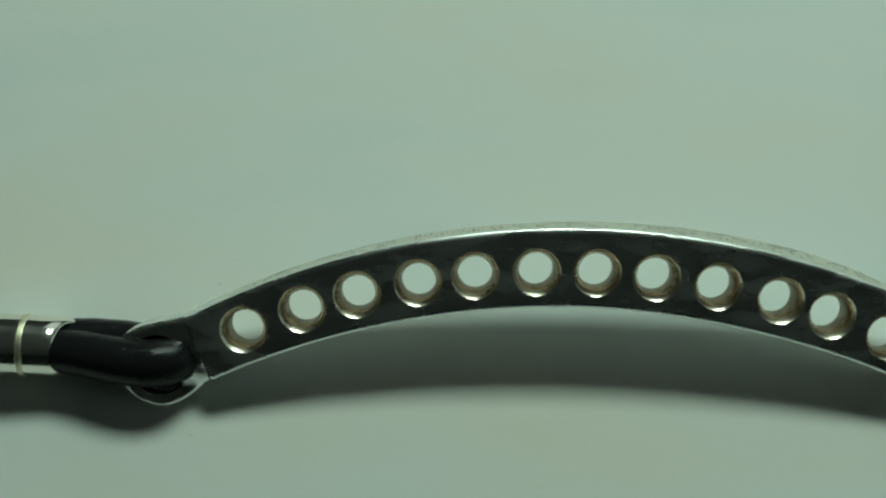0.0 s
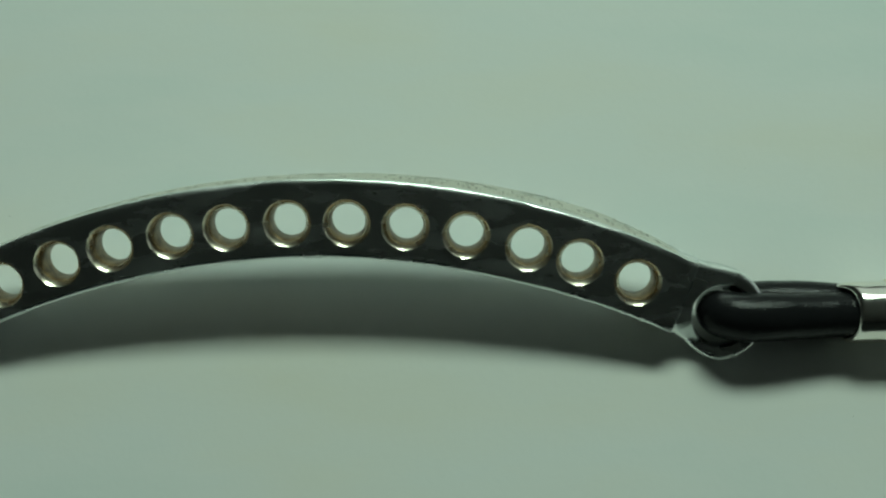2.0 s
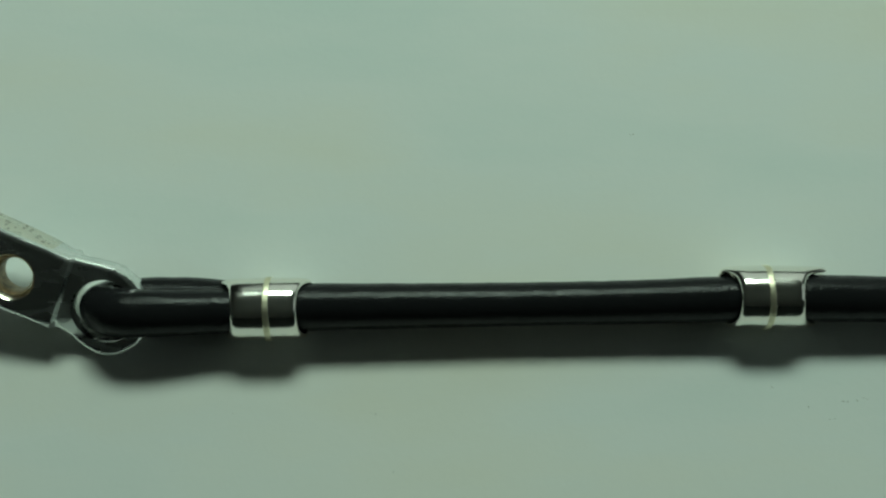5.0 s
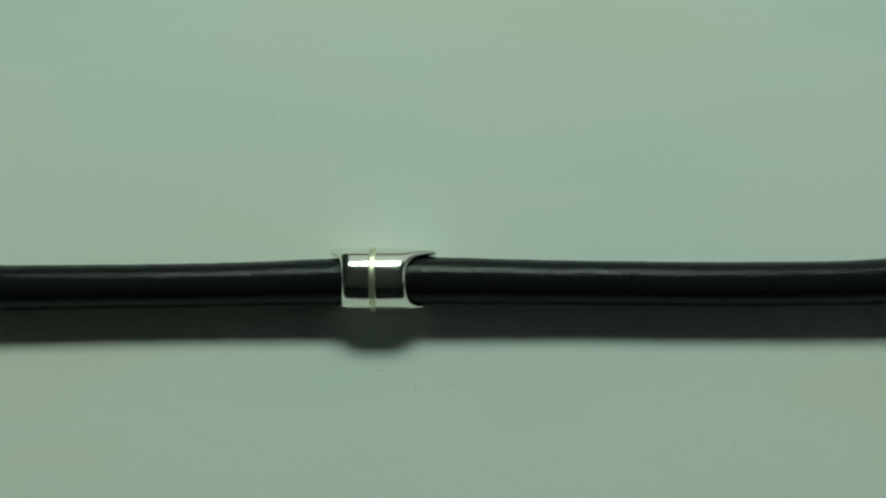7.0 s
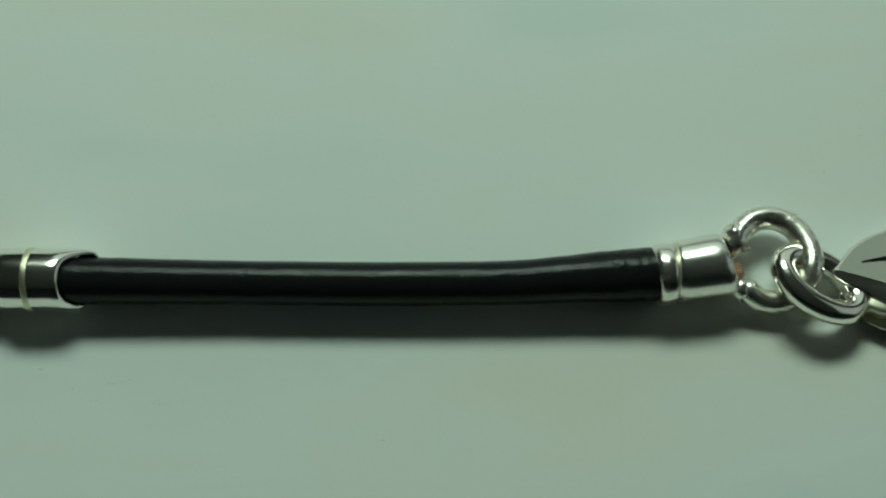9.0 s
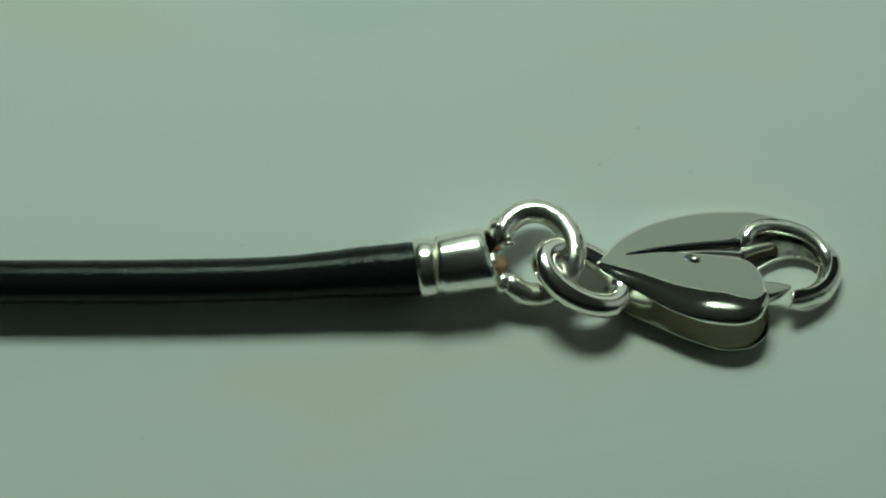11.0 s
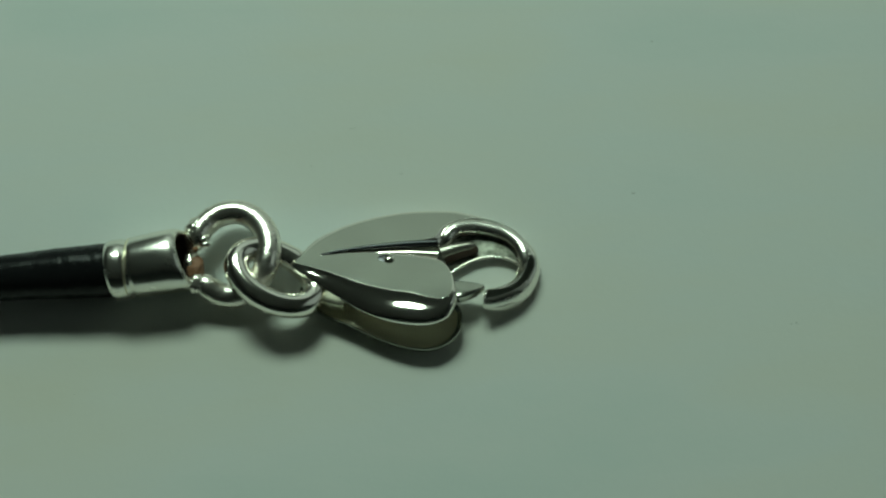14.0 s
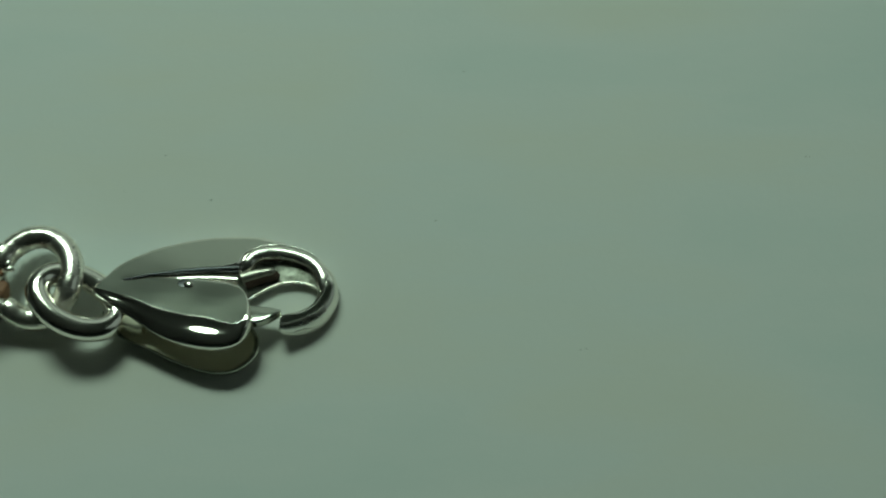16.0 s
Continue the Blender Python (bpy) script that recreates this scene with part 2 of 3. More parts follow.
sheet("ground", -0.55, 0.75, -0.45, 0.75, -0.0003, 0.0, PAPER, "plain white paper under the bracelet, slightly mottled", "paper")
sheet("desk", -0.7, 0.9, -0.6, 0.9, -0.03, -0.0006, DESK, "pale desk board under the white paper", "desk")
sheet("floor", -2, 2, -2, 2, -0.78, -0.74, WALLPAINT, "dim room floor below the desk", "floor")
sheet("ceiling", -2, 2, -2, 2, 1.7, 1.75, CEILING, "unlit pale room ceiling", "ceiling")
sheet("wall_north", -2, 2, 2.0, 2.05, -0.74, 1.7, WALLPAINT, "unlit grey room wall", "wall")
sheet("wall_south", -2, 2, -2.05, -2.0, -0.74, 1.7, DARK_REFLECTION, "unseen room wall, coloured dark for its reflection in the silver", "wall")
sheet("wall_west", -2.05, -2.0, -2, 2, -0.74, 1.7, WALLPAINT, "unlit grey room wall", "wall")
sheet("wall_east", 2.0, 2.05, -2, 2, -0.74, 1.7, WALLPAINT, "unlit grey room wall", "wall")

# ---- the bracelet ----
bracelet = tagged(new("bracelet"), "silver and black leather bracelet laid out on white paper", "bracelet")

# The identity plate lies on its side and leans towards the viewer: u along it, v across its arch, w out of its face.
LEAN = radians(32)
MID_U = 5.05
PLATE = Matrix(((1, 0, 0, 0), (0, math.cos(LEAN), -math.sin(LEAN), -4.0 * math.sin(LEAN) - 0.12),
                (0, math.sin(LEAN), math.cos(LEAN), 4.0 * math.cos(LEAN) + 0.32), (0, 0, 0, 1)))
DEPTH = 3.0


def arc(u, centre, radius):
    return (u, centre[1] + math.sqrt(radius**2 - (u - centre[0]) ** 2))


INNER, OUTER = ((5.45, -53.9), 56.69), ((5.6, -47.47), 55.58)


def draft(u, w):
    """How far the outer band flares outwards at the depth w; only its worn far half does."""
    return 0.4 * min(max((u - 3.0) / 18.0, 0.0), 1.0) * min(max((30.0 - u) / 6.0, 0.0), 1.0) * min(max(-w / DEPTH, 0.0), 1.0)


def identity_plate():
    """The arched bar; past a slanting crease at each end it drops to a thinner eye."""
    flip = lambda pts: [(2 * MID_U - u, v) for u, v in reversed(pts)]
    low = [arc(-18.2 + 46.8 * k / 70, *INNER) for k in range(71)]
    high = [arc(29.0 - 47.9 * k / 70, *OUTER) for k in range(71)]
    tip = [(31.95, -4.4, 0), (33.3, -4.1, 0), (34.4, -3.25, 0), (35.0, -1.9, 0), (34.95, -0.6, 0)]
    eye = [tuple(q[:2]) for q in spline([(28.95, -2.56, 0), (29.6, -2.98, 0), (30.7, -3.87, 0)] + tip + [(34.4, 0.6, 0), (33.4, 1.5, 0), (32.2, 1.95, 0), (30.9, 2.25, 0), (29.5, 2.68, 0)], 4)]
    left_eye = [tuple(q[:2]) for q in spline([(28.55, -2.42, 0), (29.5, -3.15, 0), (30.7, -3.97, 0)] + tip + [(34.4, 0.45, 0), (33.4, 1.1, 0), (32.2, 1.45, 0), (30.9, 1.72, 0), (29.5, 2.12, 0)], 4)]
    holes = [(32.1, -1.25, 2.0, 0.16), (2 * MID_U - 32.1, -1.45, 1.9, 0.14)]
    for u in (-16.08, -12.19, -8.59, -4.57, -0.84, 3.17, 7.1, 10.95, 14.95, 19.05, 22.42, 26.27):
        holes.append((u, -51.6 + math.sqrt(56.82**2 - (u - 5.12) ** 2), 1.16, 0.42))
    bm = bmesh.new()
    slab(bm, low + eye + high + flip(left_eye), holes, DEPTH, 0.34)
    for v in bm.verts:
        way = v.co.xy - Vector(OUTER[0])
        if v.co.x < 31.0 and way.length > OUTER[1] - 0.4:
            v.co.xy += way.normalized() * draft(v.co.x, v.co.z)
        way = v.co.xy - Vector(INNER[0])
        if v.co.x < 28.7 and way.length < INNER[1] + 0.4:
            v.co.xy -= way.normalized() * 0.24 * min(max((v.co.x - 6.0) / 12.0, 0.0), 1.0)
    for side in (1, -1):
        for off in (0.0, 0.1, 0.22):
            geom = list(bm.verts) + list(bm.edges) + list(bm.faces)
            bmesh.ops.bisect_plane(bm, geom=geom, plane_co=(MID_U + side * (23.55 + off), -2.14, 0), plane_no=(side, -0.37, 0), dist=1e-5)
    for v in bm.verts:
        past = min(max((abs(v.co.x - MID_U) - 23.55 - 0.37 * (v.co.y + 2.14)) / 0.22, 0.0), 1.0)
        low = min(max((-1.7 - v.co.y) / 1.2, 0.0), 1.0)
        v.co.y -= 0.2 * past * low
        v.co.z += -0.4 * past**1.2 - 0.6 * past * low if v.co.z > -DEPTH / 2 else 0.8 * past
    for f in bm.faces:
        q = f.calc_center_median()
        if -17.5 < q.x < 29.0 and -2.6 < q.z < -0.4 and (q.xy - Vector(OUTER[0])).length > OUTER[1] - 0.25:
            f.material_index = 3
    bm.transform(PLATE)
    return part("identity_plate", bm, [BRUSHED, HOLE_BROWN, COUNTERSINK, ENGRAVED], bracelet, "arched polished silver bar pierced by twelve round holes", 30)


plate = identity_plate()


def engraving():
    """Worn lettering too fine to read: short raised strokes along the outer band."""
    rnd = random.Random(4)
    bm = bmesh.new()
    u = -16.0
    while u < 28.5:
        w = rnd.uniform(0.06, 0.22)
        if rnd.random() < 0.8:
            top, tall = rnd.uniform(-1.9, -0.5), rnd.uniform(0.12, 0.4)
            for _ in range(rnd.choice((1, 2))):
                a, b = arc(u, *OUTER), arc(u + w, *OUTER)
                pts = []
                for lift in (-0.06, 0.018):
                    for q, d in ((a, top), (b, top), (b, top - tall), (a, top - tall)):
                        way = (Vector(q) - Vector(OUTER[0])).normalized()
                        out = lift + draft(q[0], d)
                        pts.append((q[0] + way.x * out, q[1] + way.y * out, d))
                vs = [bm.verts.new(p) for p in pts]
                for f in ((0, 1, 2, 3), (4, 5, 6, 7), (0, 1, 5, 4), (1, 2, 6, 5), (2, 3, 7, 6), (3, 0, 4, 7)):
                    bm.faces.new([vs[i] for i in f])
                top, tall = top - tall - 0.2, rnd.uniform(0.12, 0.35)
        u += w + rnd.uniform(0.04, 0.3)
    bm.transform(PLATE)
    return part("engraving", bm, OXIDE, plate, "dark worn strokes along the outer band", 30)


engraving()


# Leather cords.
def cord(pts, radii, name="leather_cord", label="", n=30, rough=0.014):
    path = spline(pts, n)
    rad = [v.x for v in spline([(r, 0, 0) for r in radii], n)]
    bm = bmesh.new()
    tube(bm, path, rad, 40, rough=rough)
    return part(name, bm, LEATHER, bracelet, label, 60)


cord([(44.0, -2.5, 1.98), (46.5, -2.42, 1.97), (56.0, -2.2, 1.93), (66.0, -1.95, 1.93), (73.0, -1.7, 2.0), (76.0, -1.6, 2.05), (77.5, -1.56, 2.05),
      (80.5, -1.55, 2.02), (90.0, -1.58, 1.95), (101.0, -1.58, 1.95), (109.0, -1.42, 2.0), (113.0, -1.14, 2.05), (116.75, -0.88, 2.08), (119.6, -0.7, 2.1)],
     [1.62, 1.6, 1.5, 1.48, 1.55, 1.62, 1.62, 1.6, 1.5, 1.5, 1.5, 1.6, 1.78, 1.82], label="black leather cord with a fine shiny grain")
cord([(44.2, -2.5, 2.1), (41.0, -2.8, 2.2), (38.0, -3.0, 2.45), (35.2, -3.15, 2.65), (33.2, -3.1, 2.6), (32.0, -2.6, 2.1), (32.6, -2.0, 1.6),
      (35.2, -1.6, 1.38), (38.5, -1.65, 1.4), (41.0, -1.95, 1.5), (43.5, -2.3, 1.7)],
     [1.3, 1.48, 1.54, 1.62, 1.66, 1.62, 1.45, 1.35, 1.35, 1.35, 1.3], "cord_loop", "black leather loop through the eye of the plate", rough=0.02)
cord([(-33.2, -1.8, 2.1), (-30.0, -2.1, 2.2), (-27.2, -2.5, 2.45), (-24.3, -3.05, 2.65), (-22.2, -3.15, 2.6), (-20.9, -2.65, 2.1), (-21.6, -1.95, 1.6),
      (-24.5, -1.2, 1.38), (-27.8, -1.05, 1.4), (-30.3, -1.4, 1.5), (-32.8, -1.75, 1.7)],
     [1.3, 1.48, 1.54, 1.62, 1.66, 1.62, 1.45, 1.35, 1.35, 1.35, 1.3], "cord_loop", "black leather loop through the eye of the plate", rough=0.02)
cord([(-32.8, -1.8, 2.0), (-36.2, -1.75, 1.97), (-45.0, -1.8, 1.9), (-60.0, -1.9, 1.7), (-75.0, -2.0, 1.53)],
     [1.62, 1.6, 1.5, 1.48, 1.5], label="black leather cord with a fine shiny grain")


# Crimped silver sleeves with a soldered seam round the middle.
def sleeve(base, way, length, radius, seam, scallop=(0.3, 0.3)):
    """scallop: how far the lip of each end reaches out on its far side."""
    bm = bmesh.new()
    half = [(0.4, radius - 0.46), (0.03, radius - 0.44), (0.0, radius - 0.4), (-0.01, radius - 0.33), (0.02, radius - 0.25), (0.07, radius - 0.18), (0.14, radius - 0.12), (0.23, radius - 0.075), (0.34, radius - 0.04), (0.46, radius - 0.016), (0.6, radius - 0.003), (0.9, radius)]
    prof = half + [(seam - 0.34, radius + 0.02), (seam, radius + 0.025), (seam + 0.34, radius + 0.02)] + [(length - s, r) for s, r in reversed(half)]
    along = Vector(way).normalized()
    across = along.cross(Vector((0, 0, 1))).normalized()
    rings = []
    for i, (s, r) in enumerate(prof):
        ring = []
        for k in range(96):
            a = 2 * math.pi * k / 96
            off = a - radians(70)
            reach = min(1 - math.cos(off), 1.0) ** 1.6 * (0.8 + 0.2 * math.sin(off))
            near, far = max(1 - max(s, 0.0) / 0.9, 0.0), max(1 - max(length - s, 0.0) / 0.9, 0.0)
            move = (scallop[1] * far - scallop[0] * near) * reach
            ring.append(Vector(base) + along * (s + move) + (across * math.cos(a) + Vector((0, 0, 1)) * math.sin(a)) * r)
        rings.append(ring)
    skin(bm, rings)
    body = part("sleeve", bm, MIRROR, bracelet, "polished silver sleeve crimped round the leather cord", 50)
    bm = bmesh.new()
    way = Vector(way).normalized()
    side = way.cross(Vector((0, 0, 1))).normalized()
    up = side.cross(way)
    rings = []
    for off, rise in ((-0.23, 0.0), (-0.2, 0.04), (-0.12, 0.055), (-0.06, 0.055), (0.0, 0.05), (0.06, 0.055), (0.12, 0.055), (0.2, 0.04), (0.23, 0.0)):
        ring = []
        for k in range(96):
            a = 2 * math.pi * k / 96
            wave = noise.noise(Vector((math.cos(a) * 5, math.sin(a) * 5, seam)))
            q = Vector(base) + way * (seam + off * (1 + 0.12 * wave) + 0.03 * math.sin(3 * a))
            ring.append(q + (side * math.cos(a) + up * math.sin(a)) * (radius + rise + (0.012 * wave if abs(off) < 0.24 else 0)))
        rings.append(ring)
    skin(bm, rings)
    part("solder_seam", bm, SOLDER, body, "pale gold solder seam", 60)
    return body


sleeve((40.75, -2.69, 2.1), (1, 0.025, 0), 4.45, 2.1, 2.4, (0.85, 0.8))
sleeve((74.68, -1.57, 2.12), (1, 0.01, 0), 4.28, 2.14, 2.04, (0.9, 2.0))
sleeve((-33.2, -1.85, 2.32), (1, -0.01, -0.1), 4.5, 2.08, 2.05, (0.8, 0.8))


# End cap with its hoop.
def end_cap():
    way = Vector((1, 0.17, 0.0)).normalized()
    base = Vector((118.98, -0.86, 2.12))

    def slant(bm):
        """The cap's mouth is cut at a slant, open upwards."""
        for v in bm.verts:
            along = (v.co - base).dot(way)
            side = (v.co - base - way * along).dot(Vector((0, 0.3, 0.95))) / 2.2
            v.co -= way * (0.62 * side * min(max((along - 2.6) / 2.4, 0.0), 1.0))

    bm = bmesh.new()
    prof = [(0.0, 1.55), (0.0, 1.83), (0.1, 2.0), (0.4, 2.1), (1.0, 2.1), (1.24, 2.03), (1.34, 1.95), (1.52, 1.95), (1.64, 2.05), (1.9, 2.1),
            (4.2, 2.2), (4.9, 2.22), (5.2, 2.16), (5.38, 2.04), (5.44, 1.9), (5.4, 1.78), (5.28, 1.7), (4.9, 1.66)]
    turned(bm, prof, base, way, 56, caps=False)
    slant(bm)
    cap = part("end_cap", bm, SCRATCHED, bracelet, "flanged polished silver end cap on the cord", 45)
    bm = bmesh.new()
    turned(bm, [(5.3, 1.665), (5.0, 1.665), (4.3, 1.6), (3.4, 1.45), (3.1, 0.8), (3.0, 0.05)], base, way, 32, caps=False)
    slant(bm)
    part("cap_filling", bm, BROWN, cap, "brown residue lining the cap's hollow end", 60)
    bm = bmesh.new()
    bmesh.ops.create_icosphere(bm, subdivisions=3, radius=1.0)
    for v in bm.verts:
        v.co *= 1 + 0.45 * noise.noise(v.co * 1.6)
    bm.transform(pose(124.75, -0.5, 1.5) @ Matrix.Diagonal((0.6, 0.75, 0.7, 1)))
    part("residue", bm, RUST, cap, "rusty brown lump of residue", 60)
    bm = bmesh.new()
    ring = [base + way * 1.43 + Vector((0, math.cos(a), math.sin(a))) * 1.97 for a in (2 * math.pi * k / 60 for k in range(60))]
    tube(bm, ring, 0.13, 8, closed=True)
    part("solder_seam", bm, SOLDER, cap, "pale gold solder seam", 60)
    # hoop: nearly level, its near side dips under the link; where it meets the cap it thins to a rough strip
    c = Vector((127.15, 0.44, 2.3))
    bm = bmesh.new()
    ring, rad = [], []
    for k in range(80):
        a = 2 * math.pi * k / 80
        up, out = math.sin(a), math.cos(a)
        thin = min(max((-out - 0.62) / 0.25, 0.0), 1.0) * min(max((0.45 - up) / 0.4, 0.0), 1.0)
        thin = thin * thin * (3 - 2 * thin)
        q = c + Vector((2.65 * out - 0.3 * thin, 2.62 * up * (1.12 + 0.06 * up), -0.4 * up - 2.2 * max(-up - 0.2, 0.0) ** 1.5 - 0.9 * thin))
        ring.append(q)
        rad.append(0.84 - 0.42 * thin + (0.04 + 0.1 * thin) * noise.noise(q * 1.7))
    tube(bm, ring, rad, 28, closed=True)
    part("hoop", bm, WORN, cap, "round silver hoop on the end cap", 60)
    for q, r in (((124.7, 1.95, 2.2), (0.85, 0.95, 0.85)), ((124.85, -1.65, 1.85), (0.75, 0.7, 0.65)), ((125.35, 1.0, 2.3), (0.4, 0.22, 0.25)), ((125.2, 1.35, 2.35), (0.4, 0.4, 0.35))):
        bm = bmesh.new()
        bmesh.ops.create_icosphere(bm, subdivisions=3, radius=1.0)
        for v in bm.verts:
            v.co *= 1 + 0.3 * noise.noise(v.co * 1.8 + Vector(q))
        bm.transform(Matrix.Translation(q) @ Matrix.Diagonal((*r, 1)))
        part("solder_blob", bm, WORN, cap, "uneven silver solder joint", 60)
    return cap


end_cap()


def connecting_link():
    c, a_way, b_way = Vector((130.3, -1.3, 2.0)), Vector((0.9, -0.42, -0.2)) * 2.85, Vector((-0.58, -1.72, 0.62))
    bm = bmesh.new()
    ring = [c + a_way * math.cos(t) + b_way * math.sin(t) for t in (2 * math.pi * k / 64 for k in range(64))]
    tube(bm, ring, 0.86, 28, closed=True)
    return part("connecting_link", bm, POLISHED, bracelet, "oval polished silver link between hoop and clasp", 60)


connecting_link()


# The heart leans back a little: its near rim is raised over the lever, and the hook bends down.
FACE = Matrix.Translation((0, -1.0, 2.45)) @ pose(0, 0, 0, -17)


def bend(x, v):
    return 0.12 * max(x - 142.5, 0.0) + 0.27 * max(1.5 - v, 0.0) * min(max((x - 143.2) / 1.0, 0.0), 1.0)


def cushion(bm, outline, floor_z):
    """A body with a flat face in the plane FACE; outline rows (x, v, width of the rounded edge, its drop, depth, ledge); a depth of 0 reaches down to floor_z."""
    count = len(outline)
    flat = [Vector(q[:2]) for q in outline]
    normal = []
    for i in range(count):
        d1, d2 = (flat[i] - flat[i - 1]).normalized(), (flat[(i + 1) % count] - flat[i]).normalized()
        n = Vector((-d1.y - d2.y, d1.x + d2.x))
        normal.append(n.normalized() if n.length > 0.2 else Vector((-d1.y, d1.x)))
    # the hook's end is lifted off the paper
    lift = [0.85 * min(max((-0.2 - q[1]) / 1.4, 0.0), 1.0) * min(max((147.6 - q[0]) / 2.0, 0.0), 1.0) if q[0] > 143.2 else 0.0 for q in outline]
    depths = [q[4] or max(2.45 - 0.292 * q[1] - bend(*q[:2]) - floor_z - up, 0.7) for q, up in zip(outline, lift)]
    # where the rounded edge levels out and where it keeps falling
    level = [0.4 + 0.6 * max(math.exp(-(((q[0] - 139.3) / 1.9) ** 4)), math.exp(-(((q[0] - 132.7) / 0.9) ** 4)), math.exp(-(((q[0] - 145.7) / 1.0) ** 4)) if q[1] > 0 else 0.0) for q in outline]
    inside = [min(max((q[0] - 141.8) / 1.6, 0.0), 1.0) * min(max((2.8 - (Vector(q[:2]) - Vector((144.6, 1.5))).length) / 0.3, 0.0), 1.0) for q in outline]
    target, rings = [], []
    steps = [1.04] + [1 - k / 18 for k in range(17)] + [0.035, 0.015, 0.004, 0.0]

    def edge_drop(q, drop, ledge, level, power=2.1):
        """How far the face has fallen at the part q of its edge: first to the ledge, then round over."""
        down = min(max(q / 0.42, 0.0), 1.0)
        first = ledge * (2 * down - level * down**2 + (2 - 1.75 * level) * max(q - 0.42, 0.0) / 0.42) / (2 - level)
        late = min(max((q - 0.5) / 0.5, 0.0), 1.0) if ledge else max(q, 0.0)
        return first + (drop - first) * (1 - (1 - min(late, 1.0) ** power) ** (1 / power))

    for low in (False, True):
        for o in reversed(steps) if low else steps:
            ring = []
            for i, (x, v, wide, drop, _, ledge) in enumerate(outline):
                p = flat[i] + normal[i] * (wide * o)
                ring.append(bm.verts.new((p.x, p.y, 0.0)))
                target.append(-depths[i] + 0.1 * edge_drop(1 - o, drop, 0, 0.5) if low else -inside[i] * edge_drop(1 - o, drop * 1.35, 0, 0.5, 1.3) - (1 - inside[i]) * edge_drop(1 - o, drop, ledge, level[i]))
            rings.append(ring)
    for r, s in zip(rings, rings[1:]):
        for k in range(count):
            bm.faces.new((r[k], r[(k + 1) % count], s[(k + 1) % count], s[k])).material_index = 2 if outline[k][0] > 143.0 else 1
    for r in (rings[0], rings[-1]):
        bmesh.ops.triangle_fill(bm, edges=[bm.edges.get((r[k], r[(k + 1) % count])) for k in range(count)], use_beauty=True)
    flat_verts = [v for r in rings for v in r]
    for v, w in zip(flat_verts, target):
        v.co.z = w - bend(v.co.x, v.co.y)
    bm.transform(FACE)
    return bm


def heart_clasp():
    lobe = [(131.5, 0.2, 0.5, 0.55, 0.67), (132.5, -0.42, 0.75, 0.65, 0.77), (133.83, -1.15, 1.0, 0.75, 0.87), (135.75, -2.42, 1.4, 0.95, 1.07), (137.63, -3.27, 1.7, 1.1, 1.22),
            (139.13, -3.68, 1.85, 1.1, 1.22), (140.63, -3.78, 1.6, 1.05, 1.17), (141.85, -3.35, 1.25, 0.95, 1.07), (142.5, -2.45, 0.65, 0.65, 0.9), (142.58, -1.55, 0.32, 0.4, 0.9),
            (142.3, -0.3, 0.12, 0.2, 1.5), (141.71, 0.7, 0.15, 0.2, 1.4), (140.77, 1.14, 0.2, 0.25, 1.4), (138.85, 1.43, 0.18, 0.2, 1.4), (136.9, 1.55, 0.12, 0.15, 1.4), (135.37, 1.52, 0.06, 0.1, 1.3)]
    ledges = [0.14, 0.2, 0.28, 0.36, 0.38, 0.32, 0.27, 0.22, 0.08] + [0] * 11 + [0.14, 0.2, 0.24, 0.24, 0.22, 0.24, 0.24, 0.2, 0.14, 0.08] + [0] * 16 + [0.1]
    inner = [(133.29, 1.27, 0.02, 0.03, 1.2), (134.99, 1.67, 0.06, 0.1, 1.2), (136.92, 1.98, 0.12, 0.15, 1.2), (139.25, 2.19, 0.2, 0.25, 1.2), (141.0, 2.33, 0.4, 0.4, 1.2), (141.8, 2.6, 0.75, 0.7, 0),
             (142.6, 3.2, 0.92, 0.85, 0), (144.03, 3.65, 0.92, 0.9, 0), (145.58, 3.35, 0.88, 0.9, 0), (146.6, 2.6, 0.75, 0.9, 0), (146.9, 1.56, 0.65, 0.9, 0), (146.5, 0.5, 0.65, 0.8, 0),
             (145.7, -0.2, 0.6, 0.7, 0), (144.6, -0.7, 0.4, 0.5, 0)]
    outer = [(144.42, -1.4, 0.1, 0.2, 0), (144.5, -1.95, 0.3, 0.6, 0), (145.97, -1.7, 0.48, 1.15, 0), (147.4, -0.88, 0.48, 1.2, 0), (148.28, 0.5, 0.45, 1.1, 0), (148.28, 1.85, 0.45, 0.9, 0),
             (147.62, 3.02, 0.45, 0.6, 0), (146.48, 3.98, 0.45, 0.5, 0), (144.87, 4.69, 0.4, 0.4, 0), (142.91, 5.15, 0.3, 0.3, 0), (140.93, 5.22, 0.25, 0.25, 0.9), (138.9, 5.1, 0.25, 0.25, 1.0),
             (136.9, 4.68, 0.25, 0.25, 1.1), (134.9, 3.98, 0.25, 0.25, 1.1), (132.95, 2.83, 0.3, 0.3, 1.1), (131.9, 1.5, 0.2, 0.25, 1.1), (131.22, 0.75, 0.35, 0.4, 0.7)]
    rows = lobe + inner + outer
    n = 6
    place = spline([r[:2] + (0,) for r in rows], n, True)
    edge = spline([r[2:] for r in rows], n, True)
    ledge = spline([(q, 0, 0) for q in ledges], n, True)
    outline = [(p.x, p.y, max(e.x, 0.01), max(e.y, 0.01), max(e.z, 0.0) if rows[i // n][4] and rows[(i // n + 1) % len(rows)][4] else 0, max(g.x, 0.0)) for i, (p, e, g) in enumerate(zip(place, edge, ledge))]
    bm = bmesh.new()
    cushion(bm, outline, 0.35)
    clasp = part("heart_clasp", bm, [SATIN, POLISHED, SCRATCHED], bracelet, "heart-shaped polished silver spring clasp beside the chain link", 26)

